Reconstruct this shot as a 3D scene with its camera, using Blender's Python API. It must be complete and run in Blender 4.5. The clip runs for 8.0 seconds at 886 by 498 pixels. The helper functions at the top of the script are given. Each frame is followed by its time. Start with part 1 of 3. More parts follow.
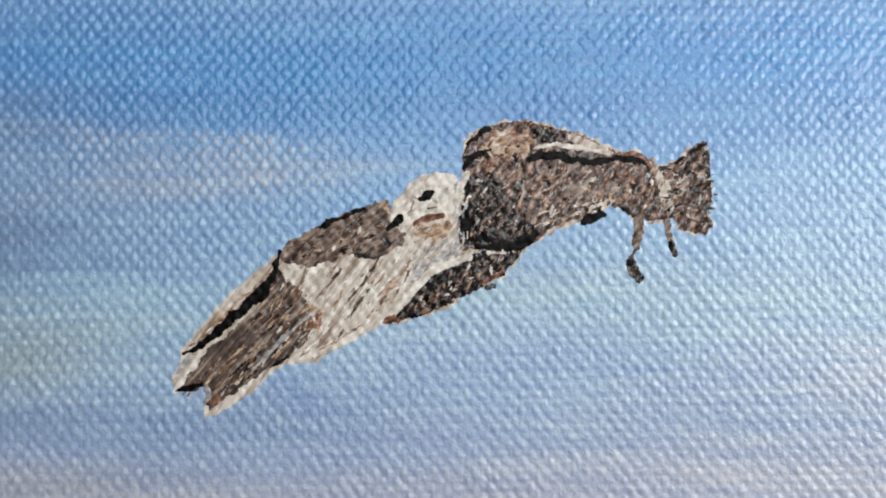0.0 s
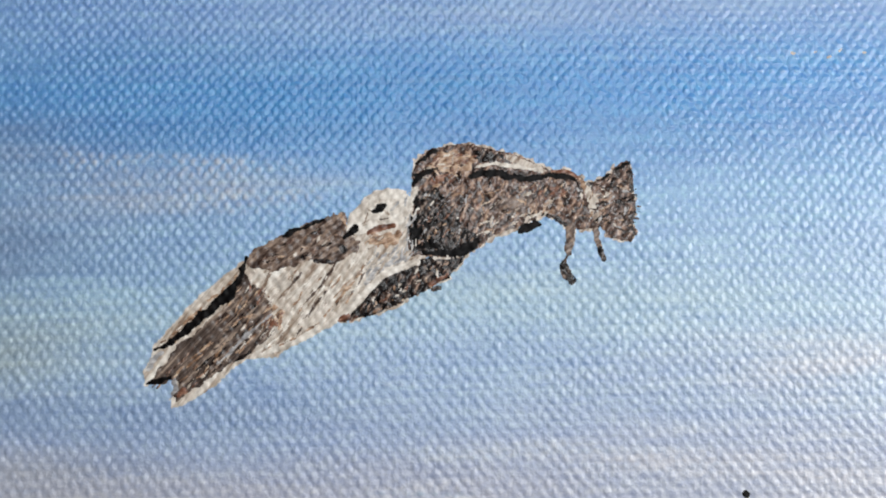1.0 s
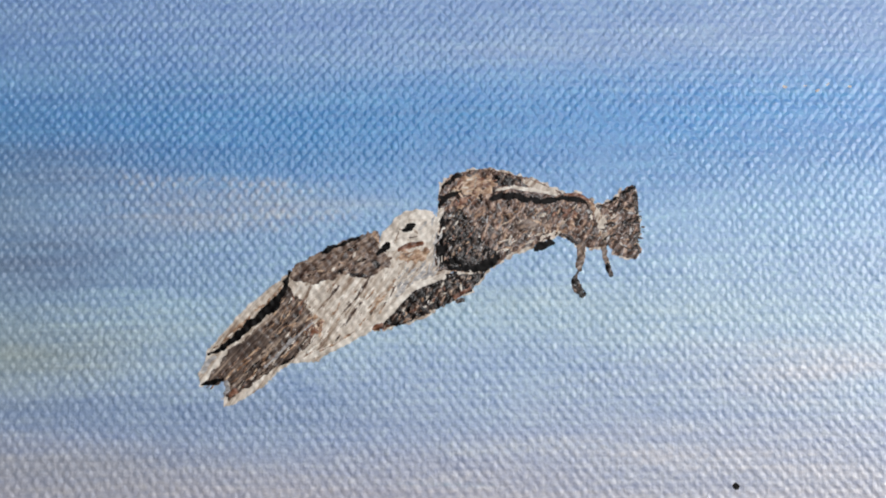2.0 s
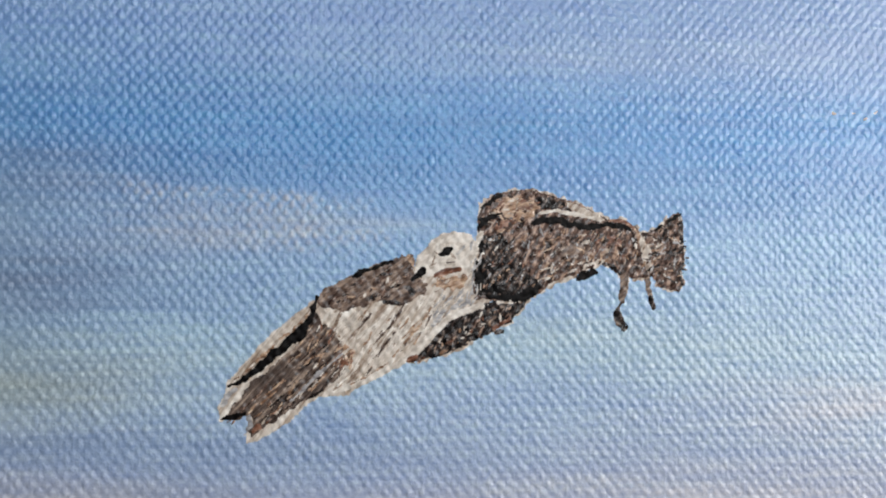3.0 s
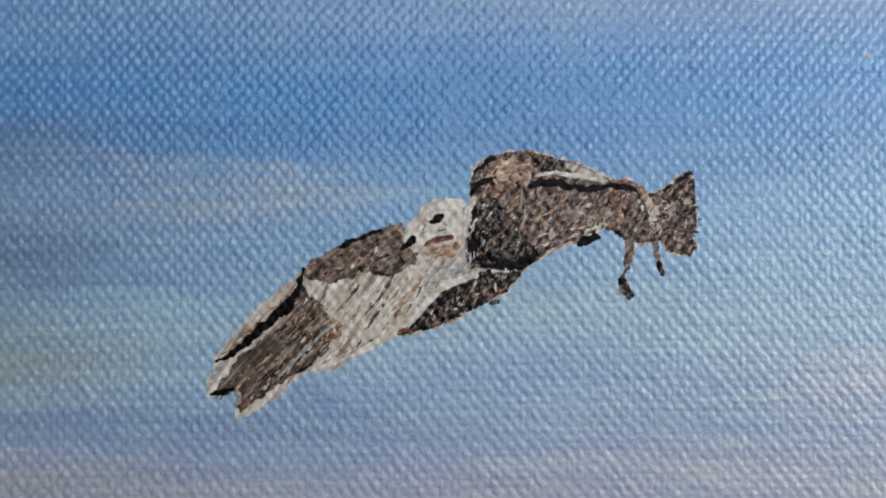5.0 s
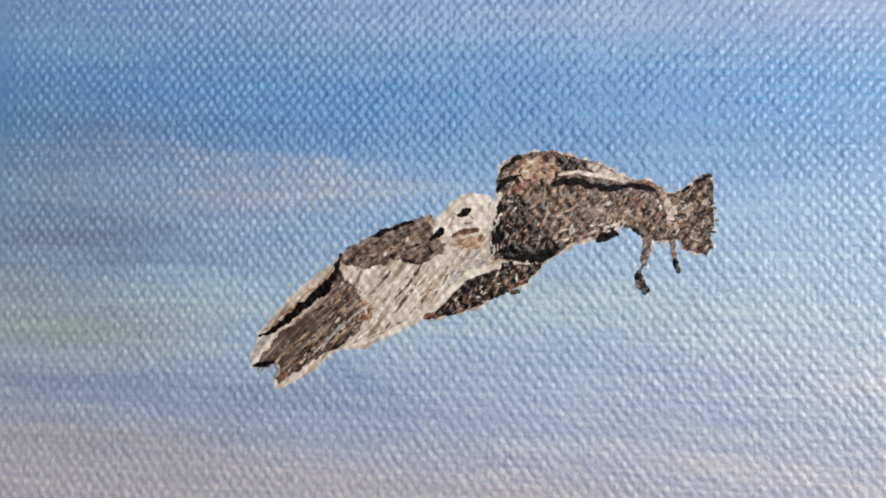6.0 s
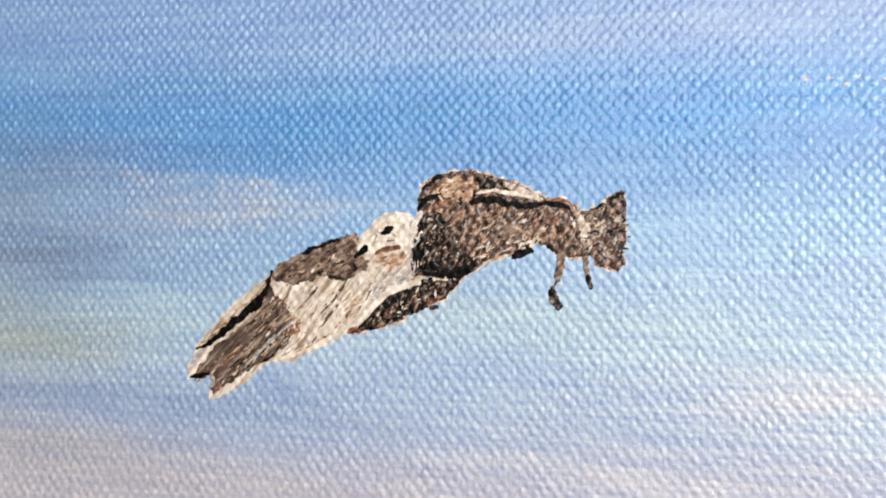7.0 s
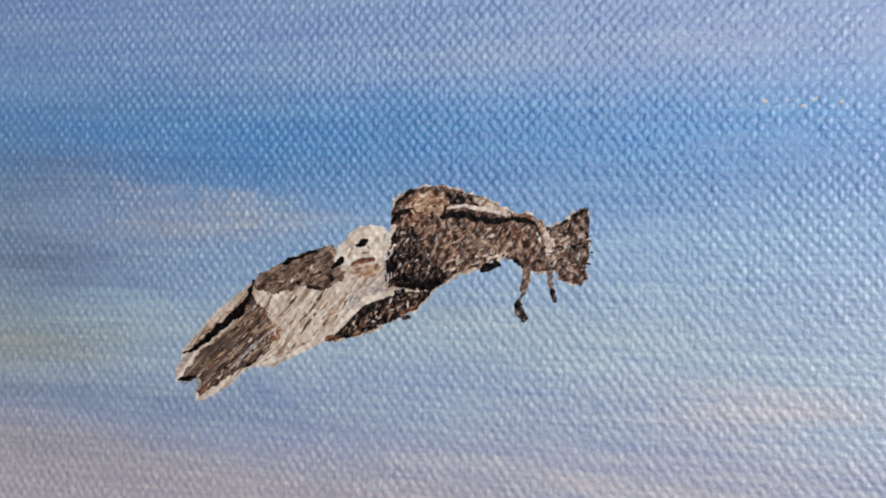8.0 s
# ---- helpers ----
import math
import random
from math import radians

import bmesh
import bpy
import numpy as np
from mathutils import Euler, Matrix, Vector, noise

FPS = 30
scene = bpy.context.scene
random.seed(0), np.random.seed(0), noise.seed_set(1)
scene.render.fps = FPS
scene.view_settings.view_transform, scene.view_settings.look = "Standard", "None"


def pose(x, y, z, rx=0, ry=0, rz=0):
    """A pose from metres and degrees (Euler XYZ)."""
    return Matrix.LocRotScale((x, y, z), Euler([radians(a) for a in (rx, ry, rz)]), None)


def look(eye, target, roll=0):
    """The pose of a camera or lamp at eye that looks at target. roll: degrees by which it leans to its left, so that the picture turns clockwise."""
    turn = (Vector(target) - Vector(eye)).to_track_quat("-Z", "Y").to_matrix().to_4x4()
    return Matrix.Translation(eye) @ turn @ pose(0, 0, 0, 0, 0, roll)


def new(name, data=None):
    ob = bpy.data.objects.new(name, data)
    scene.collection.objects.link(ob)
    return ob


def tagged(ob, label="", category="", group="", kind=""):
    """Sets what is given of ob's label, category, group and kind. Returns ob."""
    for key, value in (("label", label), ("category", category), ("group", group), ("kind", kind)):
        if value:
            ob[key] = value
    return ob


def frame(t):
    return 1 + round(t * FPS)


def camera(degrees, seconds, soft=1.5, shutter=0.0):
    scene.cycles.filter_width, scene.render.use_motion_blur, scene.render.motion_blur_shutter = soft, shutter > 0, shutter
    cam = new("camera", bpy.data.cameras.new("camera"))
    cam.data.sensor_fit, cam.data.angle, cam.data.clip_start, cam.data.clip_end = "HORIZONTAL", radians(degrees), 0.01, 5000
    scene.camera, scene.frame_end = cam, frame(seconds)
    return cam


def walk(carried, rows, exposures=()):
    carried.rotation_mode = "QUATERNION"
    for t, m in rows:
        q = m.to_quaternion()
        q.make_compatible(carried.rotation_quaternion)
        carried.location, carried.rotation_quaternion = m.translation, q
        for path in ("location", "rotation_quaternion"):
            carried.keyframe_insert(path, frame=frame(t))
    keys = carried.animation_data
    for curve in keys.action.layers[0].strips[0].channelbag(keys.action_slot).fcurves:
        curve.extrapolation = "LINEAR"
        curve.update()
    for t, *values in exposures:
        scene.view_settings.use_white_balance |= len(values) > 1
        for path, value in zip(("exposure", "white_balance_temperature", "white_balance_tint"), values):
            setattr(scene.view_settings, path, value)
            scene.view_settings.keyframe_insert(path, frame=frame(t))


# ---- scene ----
cam = camera(53.94, 8.0, soft=1.85)
MM = 0.001
HEIGHT = 1.45        # the middle of the painting above the floor
# seconds, place in millimetres from the middle of the canvas, yaw, pitch, roll
ROWS = [
    (0.0, -0.28, -95.71, -7.50, -0.17, 4.48, 0.03),
    (0.2, -0.01, -93.82, -12.34, 0.23, 6.44, -0.17),
    (0.5, 3.26, -93.32, -17.09, -0.03, 9.24, -0.15),
    (0.8, 5.98, -100.37, -20.50, -0.53, 11.26, 0.49),
    (1.0, 6.32, -103.49, -23.87, 0.21, 13.38, 0.18),
    (1.2, 5.58, -106.19, -25.85, 0.52, 13.90, -0.25),
    (1.5, 7.63, -112.42, -28.11, 0.85, 14.30, -0.38),
    (1.8, 6.51, -114.91, -24.87, 0.32, 13.55, -0.36),
    (2.0, 3.65, -116.05, -22.05, 0.36, 12.15, -0.16),
    (2.2, -0.89, -116.31, -16.75, -0.38, 10.16, -0.08),
    (3.3, -18.22, -105.63, -2.59, -8.41, 4.36, -1.34),
    (3.5, -20.27, -101.83, -1.60, -9.17, 3.56, -1.25),
    (3.7, -21.59, -97.85, -0.54, -9.82, 2.79, -1.11),
    (4.0, -24.38, -98.03, 2.21, -11.08, 1.08, -0.94),
    (4.2, -21.41, -101.74, 0.51, -10.52, 1.85, -0.60),
    (4.5, -16.51, -103.62, 0.12, -7.56, 2.55, 0.06),
    (4.7, -10.74, -105.04, -2.40, -3.42, 3.76, 0.39),
    (5.0, -1.44, -105.63, -3.97, -0.22, 3.37, -0.31),
    (5.2, 2.68, -108.26, -4.43, 1.90, 3.58, -0.96),
    (6.3, 16.78, -112.47, -9.73, 8.52, 5.21, -3.20),
    (6.5, 24.00, -112.21, -7.85, 10.18, 5.01, -3.28),
    (6.8, 26.83, -112.63, -6.24, 11.64, 4.30, -2.78),
    (7.0, 29.58, -113.07, -7.18, 11.50, 5.37, -3.03),
    (7.2, 32.07, -112.64, -2.43, 10.48, 3.84, -2.93),
    (7.5, 31.74, -115.59, 0.36, 10.12, 3.02, -3.01),
    (7.8, 36.11, -115.51, 0.58, 11.68, 2.76, -2.97),
    (8.0, 36.67, -117.23, 0.36, 12.74, 2.49, -3.20),
]
EXPOSURES = [
    (0.0, 0.13, 6500, 8), (1.0, 0.15, 6500, 8), (1.5, -0.05, 6550, 10), (2.0, 0.07, 6600, 10), (3.5, -0.04, 6480, 9),
    (4.0, -0.03, 6430, 8), (4.5, -0.05, 6430, 8), (5.0, -0.33, 6310, 7), (5.2, -0.29, 6360, 8), (6.3, 0.32, 7180, 13),
    (6.5, 0.42, 7230, 13), (7.0, 0.60, 7330, 13), (7.5, 0.03, 6930, 16), (8.0, 0.01, 7030, 16),
]
walk(cam, [(t, pose(MM * x, MM * y, HEIGHT + MM * z, 90 + pitch, roll, yaw)) for t, x, y, z, yaw, pitch, roll in ROWS], EXPOSURES)

# ---- light: an overcast sky through an east window, plus an added south lamp ----
world = bpy.data.worlds.new("sky")
scene.world = world
world.use_nodes = True
sky = world.node_tree.nodes.new("ShaderNodeTexSky")
sky.sky_type, sky.sun_disc = "NISHITA", False
sky.sun_elevation, sky.sun_rotation = radians(35), radians(150)
world.node_tree.links.new(sky.outputs[0], world.node_tree.nodes["Background"].inputs[0])
world.node_tree.nodes["Background"].inputs[1].default_value = 0.1

# window opening in the east wall: y from WY0 to WY1, z from WZ0 to WZ1
WY0, WY1, WZ0, WZ1 = -0.56, -0.33, 1.42, 1.68
ROOM_W, ROOM_E, ROOM_S, ROOM_N, ROOM_H = -2.4, 0.5, -1.5, 0.0205, 2.6
glow = bpy.data.lights.new("window_light", "AREA")
glow.shape, glow.size, glow.size_y = "RECTANGLE", WY1 - WY0 - 0.02, WZ1 - WZ0 - 0.02
glow.energy, glow.color = 4.2, (1.0, 0.97, 0.93)
lamp = new("window_light", glow)
lamp.matrix_world = look((ROOM_E + 0.05, (WY0 + WY1) / 2, (WZ0 + WZ1) / 2), (0, 0, HEIGHT))
# added opening in the south wall, its lamp gives sheen: x from SX0 to SX1, z from SZ0 to SZ1
SX0, SX1, SZ0, SZ1 = -0.03, 0.35, 1.68, 2.06
glow = bpy.data.lights.new("south_sheen_light", "AREA")
glow.shape, glow.size, glow.size_y = "RECTANGLE", SX1 - SX0 - 0.02, SZ1 - SZ0 - 0.02
glow.energy, glow.color = 7.0, (0.97, 0.98, 1.0)
lamp = new("south_sheen_light", glow)
lamp.matrix_world = look(((SX0 + SX1) / 2, ROOM_S - 0.05, (SZ0 + SZ1) / 2), (0, 0, HEIGHT))


# ---- materials ----
SHEEN = 1.0         # satin acrylic medium


def lin(r, g, b):
    """Linear colour from 0-255 display values."""
    return tuple(((c / 255 + 0.055) / 1.055) ** 2.4 if c > 10 else c / 255 / 12.92 for c in (r, g, b))


def node(tree, kind, **values):
    n = tree.nodes.new("ShaderNode" + kind)
    for key, value in values.items():
        n.inputs[key].default_value = value
    return n


def fresh(name):
    m = bpy.data.materials.new(name)
    m.use_nodes = True
    return m, m.node_tree, m.node_tree.nodes["Principled BSDF"]


def streak_coords(tree, angle, along, across):
    """Object coordinates turned by angle in the canvas plane and squeezed: features are long one way and narrow the other (per metre)."""
    tex = tree.nodes.new("ShaderNodeTexCoord")
    turn = tree.nodes.new("ShaderNodeMapping")
    turn.vector_type = "POINT"
    turn.inputs["Rotation"].default_value = (0, radians(angle), 0)
    squeeze = tree.nodes.new("ShaderNodeMapping")
    squeeze.inputs["Scale"].default_value = (along, across, across)
    tree.links.new(tex.outputs["Object"], turn.inputs[0])
    tree.links.new(turn.outputs[0], squeeze.inputs[0])
    return squeeze.outputs[0], tex.outputs["Object"]


def ramp(tree, stops):
    r = tree.nodes.new("ShaderNodeValToRGB")
    els = r.color_ramp.elements
    while len(els) < len(stops):
        els.new(0.5)
    for e, (at, col) in zip(els, stops):
        e.position, e.color = 0.5 + (at - 0.5) * 0.55, (*col, 1)
    return r


def mix(tree, kind, fac, a, b):
    m = tree.nodes.new("ShaderNodeMix")
    m.data_type, m.blend_type = "RGBA", kind
    for value, socket in ((fac, m.inputs[0]), (a, m.inputs[6]), (b, m.inputs[7])):
        if isinstance(value, bpy.types.NodeSocket):
            tree.links.new(value, socket)
        elif isinstance(value, tuple):
            socket.default_value = (*value, 1)
        else:
            socket.default_value = value
    return m.outputs[2]


def paint_material(name, stops, angle=0.0, along=500, across=2200, rough=0.26, detail=4.0, fleck=0.2, bump=0.1, gloss=0.3):
    """Acrylic paint: bristle streaks along one direction, small dabs, grain and gloss that varies."""
    m, tree, bsdf = fresh(name)
    squeezed, plain = streak_coords(tree, angle, along, across)
    n1 = node(tree, "TexNoise", Scale=1.0, Detail=detail, Roughness=0.62)
    tree.links.new(squeezed, n1.inputs["Vector"])
    r = ramp(tree, stops)
    tree.links.new(n1.outputs[0], r.inputs[0])
    n2 = node(tree, "TexNoise", Scale=2600.0, Detail=3.0, Roughness=0.6)
    tree.links.new(plain, n2.inputs["Vector"])
    r2 = ramp(tree, [(0.3, (0.45, 0.45, 0.47)), (0.55, (0.5, 0.5, 0.5)), (0.75, (0.72, 0.7, 0.66))])
    tree.links.new(n2.outputs[0], r2.inputs[0])
    colour = mix(tree, "OVERLAY", fleck * 2, r.outputs[0], r2.outputs[0])
    tree.links.new(colour, bsdf.inputs["Base Color"])
    rr = node(tree, "MapRange", **{"To Min": rough - 0.06, "To Max": rough + 0.12})
    tree.links.new(n2.outputs[0], rr.inputs[0])
    tree.links.new(rr.outputs[0], bsdf.inputs["Roughness"])
    bsdf.inputs["Specular IOR Level"].default_value = gloss
    b = node(tree, "Bump", Strength=bump, Distance=0.0003)
    tree.links.new(n1.outputs[0], b.inputs["Height"])
    tree.links.new(b.outputs[0], bsdf.inputs["Normal"])
    return m


def sky_material():
    """Blue acrylic washes: the colour field of the brushwork, bristle lines, grain."""
    m, tree, bsdf = fresh("sky_paint")
    att = tree.nodes.new("ShaderNodeAttribute")
    att.attribute_name = "paint"
    squeezed, plain = streak_coords(tree, 2.0, 45, 900)
    n1 = node(tree, "TexNoise", Scale=1.0, Detail=5.0, Roughness=0.6)
    tree.links.new(squeezed, n1.inputs["Vector"])
    r1 = ramp(tree, [(0.3, (0.44, 0.455, 0.47)), (0.5, (0.5, 0.5, 0.5)), (0.72, (0.58, 0.57, 0.56))])
    tree.links.new(n1.outputs[0], r1.inputs[0])
    c1 = mix(tree, "OVERLAY", 0.8, att.outputs[0], r1.outputs[0])
    n2 = node(tree, "TexNoise", Scale=1100.0, Detail=4.0, Roughness=0.65)
    tree.links.new(plain, n2.inputs["Vector"])
    r2 = ramp(tree, [(0.28, (0.42, 0.44, 0.46)), (0.5, (0.5, 0.5, 0.5)), (0.75, (0.62, 0.61, 0.6))])
    tree.links.new(n2.outputs[0], r2.inputs[0])
    c2 = mix(tree, "OVERLAY", 0.75, c1, r2.outputs[0])
    tree.links.new(c2, bsdf.inputs["Base Color"])
    rr = node(tree, "MapRange", **{"To Min": 0.3, "To Max": 0.42})
    tree.links.new(n2.outputs[0], rr.inputs[0])
    tree.links.new(rr.outputs[0], bsdf.inputs["Roughness"])
    bsdf.inputs["Specular IOR Level"].default_value, bsdf.inputs["IOR"].default_value = SHEEN, 1.5
    n3 = node(tree, "TexNoise", Scale=3800.0, Detail=3.0, Roughness=0.6)
    tree.links.new(plain, n3.inputs["Vector"])
    b = node(tree, "Bump", Strength=0.28, Distance=0.00025)
    tree.links.new(n3.outputs[0], b.inputs["Height"])
    tree.links.new(b.outputs[0], bsdf.inputs["Normal"])
    return m


def plain_material(name, colour, rough, scale, spread):
    m, tree, bsdf = fresh(name)
    tex = tree.nodes.new("ShaderNodeTexCoord")
    n = node(tree, "TexNoise", Scale=scale, Detail=5.0, Roughness=0.6)
    tree.links.new(tex.outputs["Object"], n.inputs["Vector"])
    lo, hi = tuple(c * (1 - spread) for c in colour), tuple(min(1, c * (1 + spread)) for c in colour)
    r = ramp(tree, [(0.3, lo), (0.7, hi)])
    tree.links.new(n.outputs[0], r.inputs[0])
    tree.links.new(r.outputs[0], bsdf.inputs["Base Color"])
    bsdf.inputs["Roughness"].default_value = rough
    b = node(tree, "Bump", Strength=0.15, Distance=0.002)
    tree.links.new(n.outputs[0], b.inputs["Height"])
    tree.links.new(b.outputs[0], bsdf.inputs["Normal"])
    return m


SKY = sky_material()
WALL = plain_material("wall_paint", (0.2, 0.195, 0.19), 0.7, 40, 0.04)
FLOOR = plain_material("floor_boards", (0.23, 0.15, 0.09), 0.45, 12, 0.3)
CEILING = plain_material("ceiling_paint", (0.3, 0.3, 0.295), 0.8, 30, 0.03)

BROWN = paint_material("brown_paint", [(0.28, lin(36, 26, 23)), (0.43, lin(76, 58, 51)), (0.56, lin(110, 87, 78)), (0.74, lin(188, 160, 142))], 62, 650, 1500, rough=0.22, gloss=0.3)
UMBER = paint_material("umber_paint", [(0.34, lin(14, 11, 11)), (0.5, lin(36, 30, 29)), (0.64, lin(70, 58, 54)), (0.82, lin(150, 132, 120))], 62, 800, 1700, rough=0.24, gloss=0.26)
TAUPE = paint_material("taupe_paint", [(0.3, lin(60, 46, 41)), (0.5, lin(104, 86, 77)), (0.7, lin(158, 138, 124))], 35, 450, 1500)
PANEL = paint_material("grey_brown_paint", [(0.3, lin(46, 37, 34)), (0.45, lin(82, 70, 65)), (0.58, lin(106, 92, 85)), (0.74, lin(166, 148, 134))], 47, 180, 1400)
CREAM = paint_material("cream_paint", [(0.26, lin(138, 116, 100)), (0.4, lin(182, 167, 153)), (0.54, lin(210, 199, 188)), (0.76, lin(238, 231, 223))], 54, 160, 1200, fleck=0.15)
WHITE = paint_material("white_paint", [(0.28, lin(196, 186, 176)), (0.48, lin(226, 218, 209)), (0.75, lin(246, 241, 234))], 40, 400, 1000, fleck=0.12)
BLACK = paint_material("black_paint", [(0.3, lin(6, 5, 6)), (0.6, lin(13, 11, 12)), (0.9, lin(36, 30, 28))], 40, 600, 1500, rough=0.4, fleck=0.08, gloss=0.1)
TAN = paint_material("tan_paint", [(0.3, lin(116, 86, 66)), (0.5, lin(168, 136, 112)), (0.75, lin(222, 196, 172))], 20, 500, 1500)
RUST = paint_material("rust_paint", [(0.3, lin(80, 50, 39)), (0.55, lin(126, 84, 66)), (0.78, lin(186, 150, 130))], 20, 500, 1700)
GREY = paint_material("pale_grey_paint", [(0.3, lin(140, 138, 140)), (0.55, lin(184, 183, 186)), (0.8, lin(214, 210, 206))], 10, 400, 1500, fleck=0.12)


# ---- structure: a plain room ----
def box(bm, x0, x1, y0, y1, z0, z1):
    vs = bmesh.ops.create_cube(bm, size=1)["verts"]
    for v in vs:
        v.co = ((x0 + x1) / 2 + v.co.x * (x1 - x0), (y0 + y1) / 2 + v.co.y * (y1 - y0), (z0 + z1) / 2 + v.co.z * (z1 - z0))


def mesh_of(name, bm, material):
    me = bpy.data.meshes.new(name)
    bm.to_mesh(me)
    bm.free()
    me.materials.append(material)
    return me


def part(name, bm, material, parent, label=""):
    ob = new(name, mesh_of(name, bm, material))
    ob.parent = parent
    return tagged(ob, label) if label else ob


def slab(name, material, label, category, *boxes):
    bm = bmesh.new()
    for b in boxes:
        box(bm, *b)
    return tagged(new(name, mesh_of(name, bm, material)), label, category, kind="structure")


T = 0.12
slab("wall_north", WALL, "plain dark grey plaster wall behind the painting", "wall", (ROOM_W, ROOM_E, ROOM_N, ROOM_N + T, 0, ROOM_H))
slab("wall_west", WALL, "plain dark grey plaster wall of the room", "wall", (ROOM_W - T, ROOM_W, ROOM_S - T, ROOM_N + T, 0, ROOM_H))
slab("wall_south", WALL, "plain dark grey plaster wall with an assumed window opening, out of view", "wall",
     (ROOM_W, SX0, ROOM_S - T, ROOM_S, 0, ROOM_H), (SX1, ROOM_E, ROOM_S - T, ROOM_S, 0, ROOM_H),
     (SX0, SX1, ROOM_S - T, ROOM_S, 0, SZ0), (SX0, SX1, ROOM_S - T, ROOM_S, SZ1, ROOM_H))
slab("wall_east", WALL, "plain dark grey plaster wall with an assumed window opening, out of view", "wall",
     (ROOM_E, ROOM_E + T, ROOM_S - T, WY0, 0, ROOM_H), (ROOM_E, ROOM_E + T, WY1, ROOM_N + T, 0, ROOM_H),
     (ROOM_E, ROOM_E + T, WY0, WY1, 0, WZ0), (ROOM_E, ROOM_E + T, WY0, WY1, WZ1, ROOM_H))
slab("floor", FLOOR, "plain brown wooden floor of the room", "floor", (ROOM_W - T, ROOM_E + T, ROOM_S - T, ROOM_N + T, -0.1, 0))
slab("ceiling", CEILING, "plain grey ceiling of the room", "ceiling", (ROOM_W - T, ROOM_E + T, ROOM_S - T, ROOM_N + T, ROOM_H, ROOM_H + 0.1))

# ---- the painting: woven canvas with painted patches ----


def lattice_noise(x, z, cell, seed):
    """Smooth noise from -1 to 1 over the plane, with features about cell across."""
    g = np.random.default_rng(seed).uniform(-1, 1, (256, 256))
    u, v = np.asarray(x) / cell + 1000.0, np.asarray(z) / cell + 1000.0
    i, j = np.floor(u).astype(int), np.floor(v).astype(int)
    a, b = u - i, v - j
    a, b = a * a * (3 - 2 * a), b * b * (3 - 2 * b)
    at = lambda p, q: g[p % 256, q % 256]
    return (at(i, j) * (1 - a) + at(i + 1, j) * a) * (1 - b) + (at(i, j + 1) * (1 - a) + at(i + 1, j + 1) * a) * b


WARP, WEFT = 0.76, 0.93         # thread spacing in millimetres, across and up


def weave(x, z):
    """Height of the primed plain weave in millimetres."""
    xw = x + 0.16 * lattice_noise(x, z, 9, 11) + 0.10 * lattice_noise(x, z, 1.7, 12) + 0.012 * z
    zw = z + 0.16 * lattice_noise(x, z, 8, 13) + 0.12 * lattice_noise(x, z, 1.9, 14)
    u, v = xw / WARP, zw / WEFT
    swell = 1 + 0.3 * lattice_noise(x, z, 5.0, 15) + 0.15 * lattice_noise(x, z, 1.5, 18)
    # knuckles where the warp lies over the weft: domes in a checkerboard, no two alike
    tall = np.random.default_rng(19).uniform(-1, 1, (512, 512))
    wide = np.random.default_rng(20).uniform(-1, 1, (512, 512))
    h = 0.03 + 0.02 * np.cos(2 * np.pi * v)                          # the weft between them
    for k in (0, 1):
        i, j = 2 * np.round((u - k) / 2).astype(int) + k, 2 * np.round((v - k) / 2).astype(int) + k
        du, dv = u - i - 0.11 * wide[j % 512, i % 512], v - j - 0.11 * tall[j % 512, i % 512]
        r2 = (du / (0.53 + 0.08 * wide[i % 512, j % 512])) ** 2 + (dv / 0.70) ** 2
        h = h + 0.17 * (1 + 0.24 * tall[i % 512, j % 512]) * np.exp(-r2 ** 1.3)
        # the hole beside each knuckle, where the threads part
        eu, ev = u - i - 1 - 0.12 * tall[j % 512, i % 512], v - j - 0.14 * wide[i % 512, j % 512]
        h = h - 0.05 * np.clip(1 + 0.9 * wide[(i + 7) % 512, j % 512], 0.1, 2) * np.exp(-(eu / 0.27) ** 2 - (ev / 0.36) ** 2)
    return h * swell * RELIEF + 0.02 * lattice_noise(x, z, 0.5, 16) + 0.014 * lattice_noise(x, z, 0.3, 29) + 0.05 * lattice_noise(x, z, 14, 17)


RELIEF = 0.55
STEP = 0.127
FX0, FX1, FZ0, FZ1 = -70.0, 74.0, -44.0, 50.0
HALF_X, HALF_Z, DEPTH = 150.0, 110.0, 20.0


def axis(a, b, half):
    inner = np.arange(a, b + STEP / 2, STEP)
    low = np.linspace(-half, a, 40, endpoint=False)
    high = np.linspace(inner[-1], half, 41)[1:]
    return np.concatenate([low, inner, high]), len(low), len(inner)


AX, AX0, AXN = axis(FX0, FX1, HALF_X)
AZ, AZ0, AZN = axis(FZ0, FZ1, HALF_Z)
GX, GZ = np.meshgrid(AX, AZ, indexing="ij")
fade = np.clip(np.minimum(np.minimum(GX - FX0, FX1 - GX), np.minimum(GZ - FZ0, FZ1 - GZ)) / 4, 0, 1)
GH = weave(GX, GZ) * fade


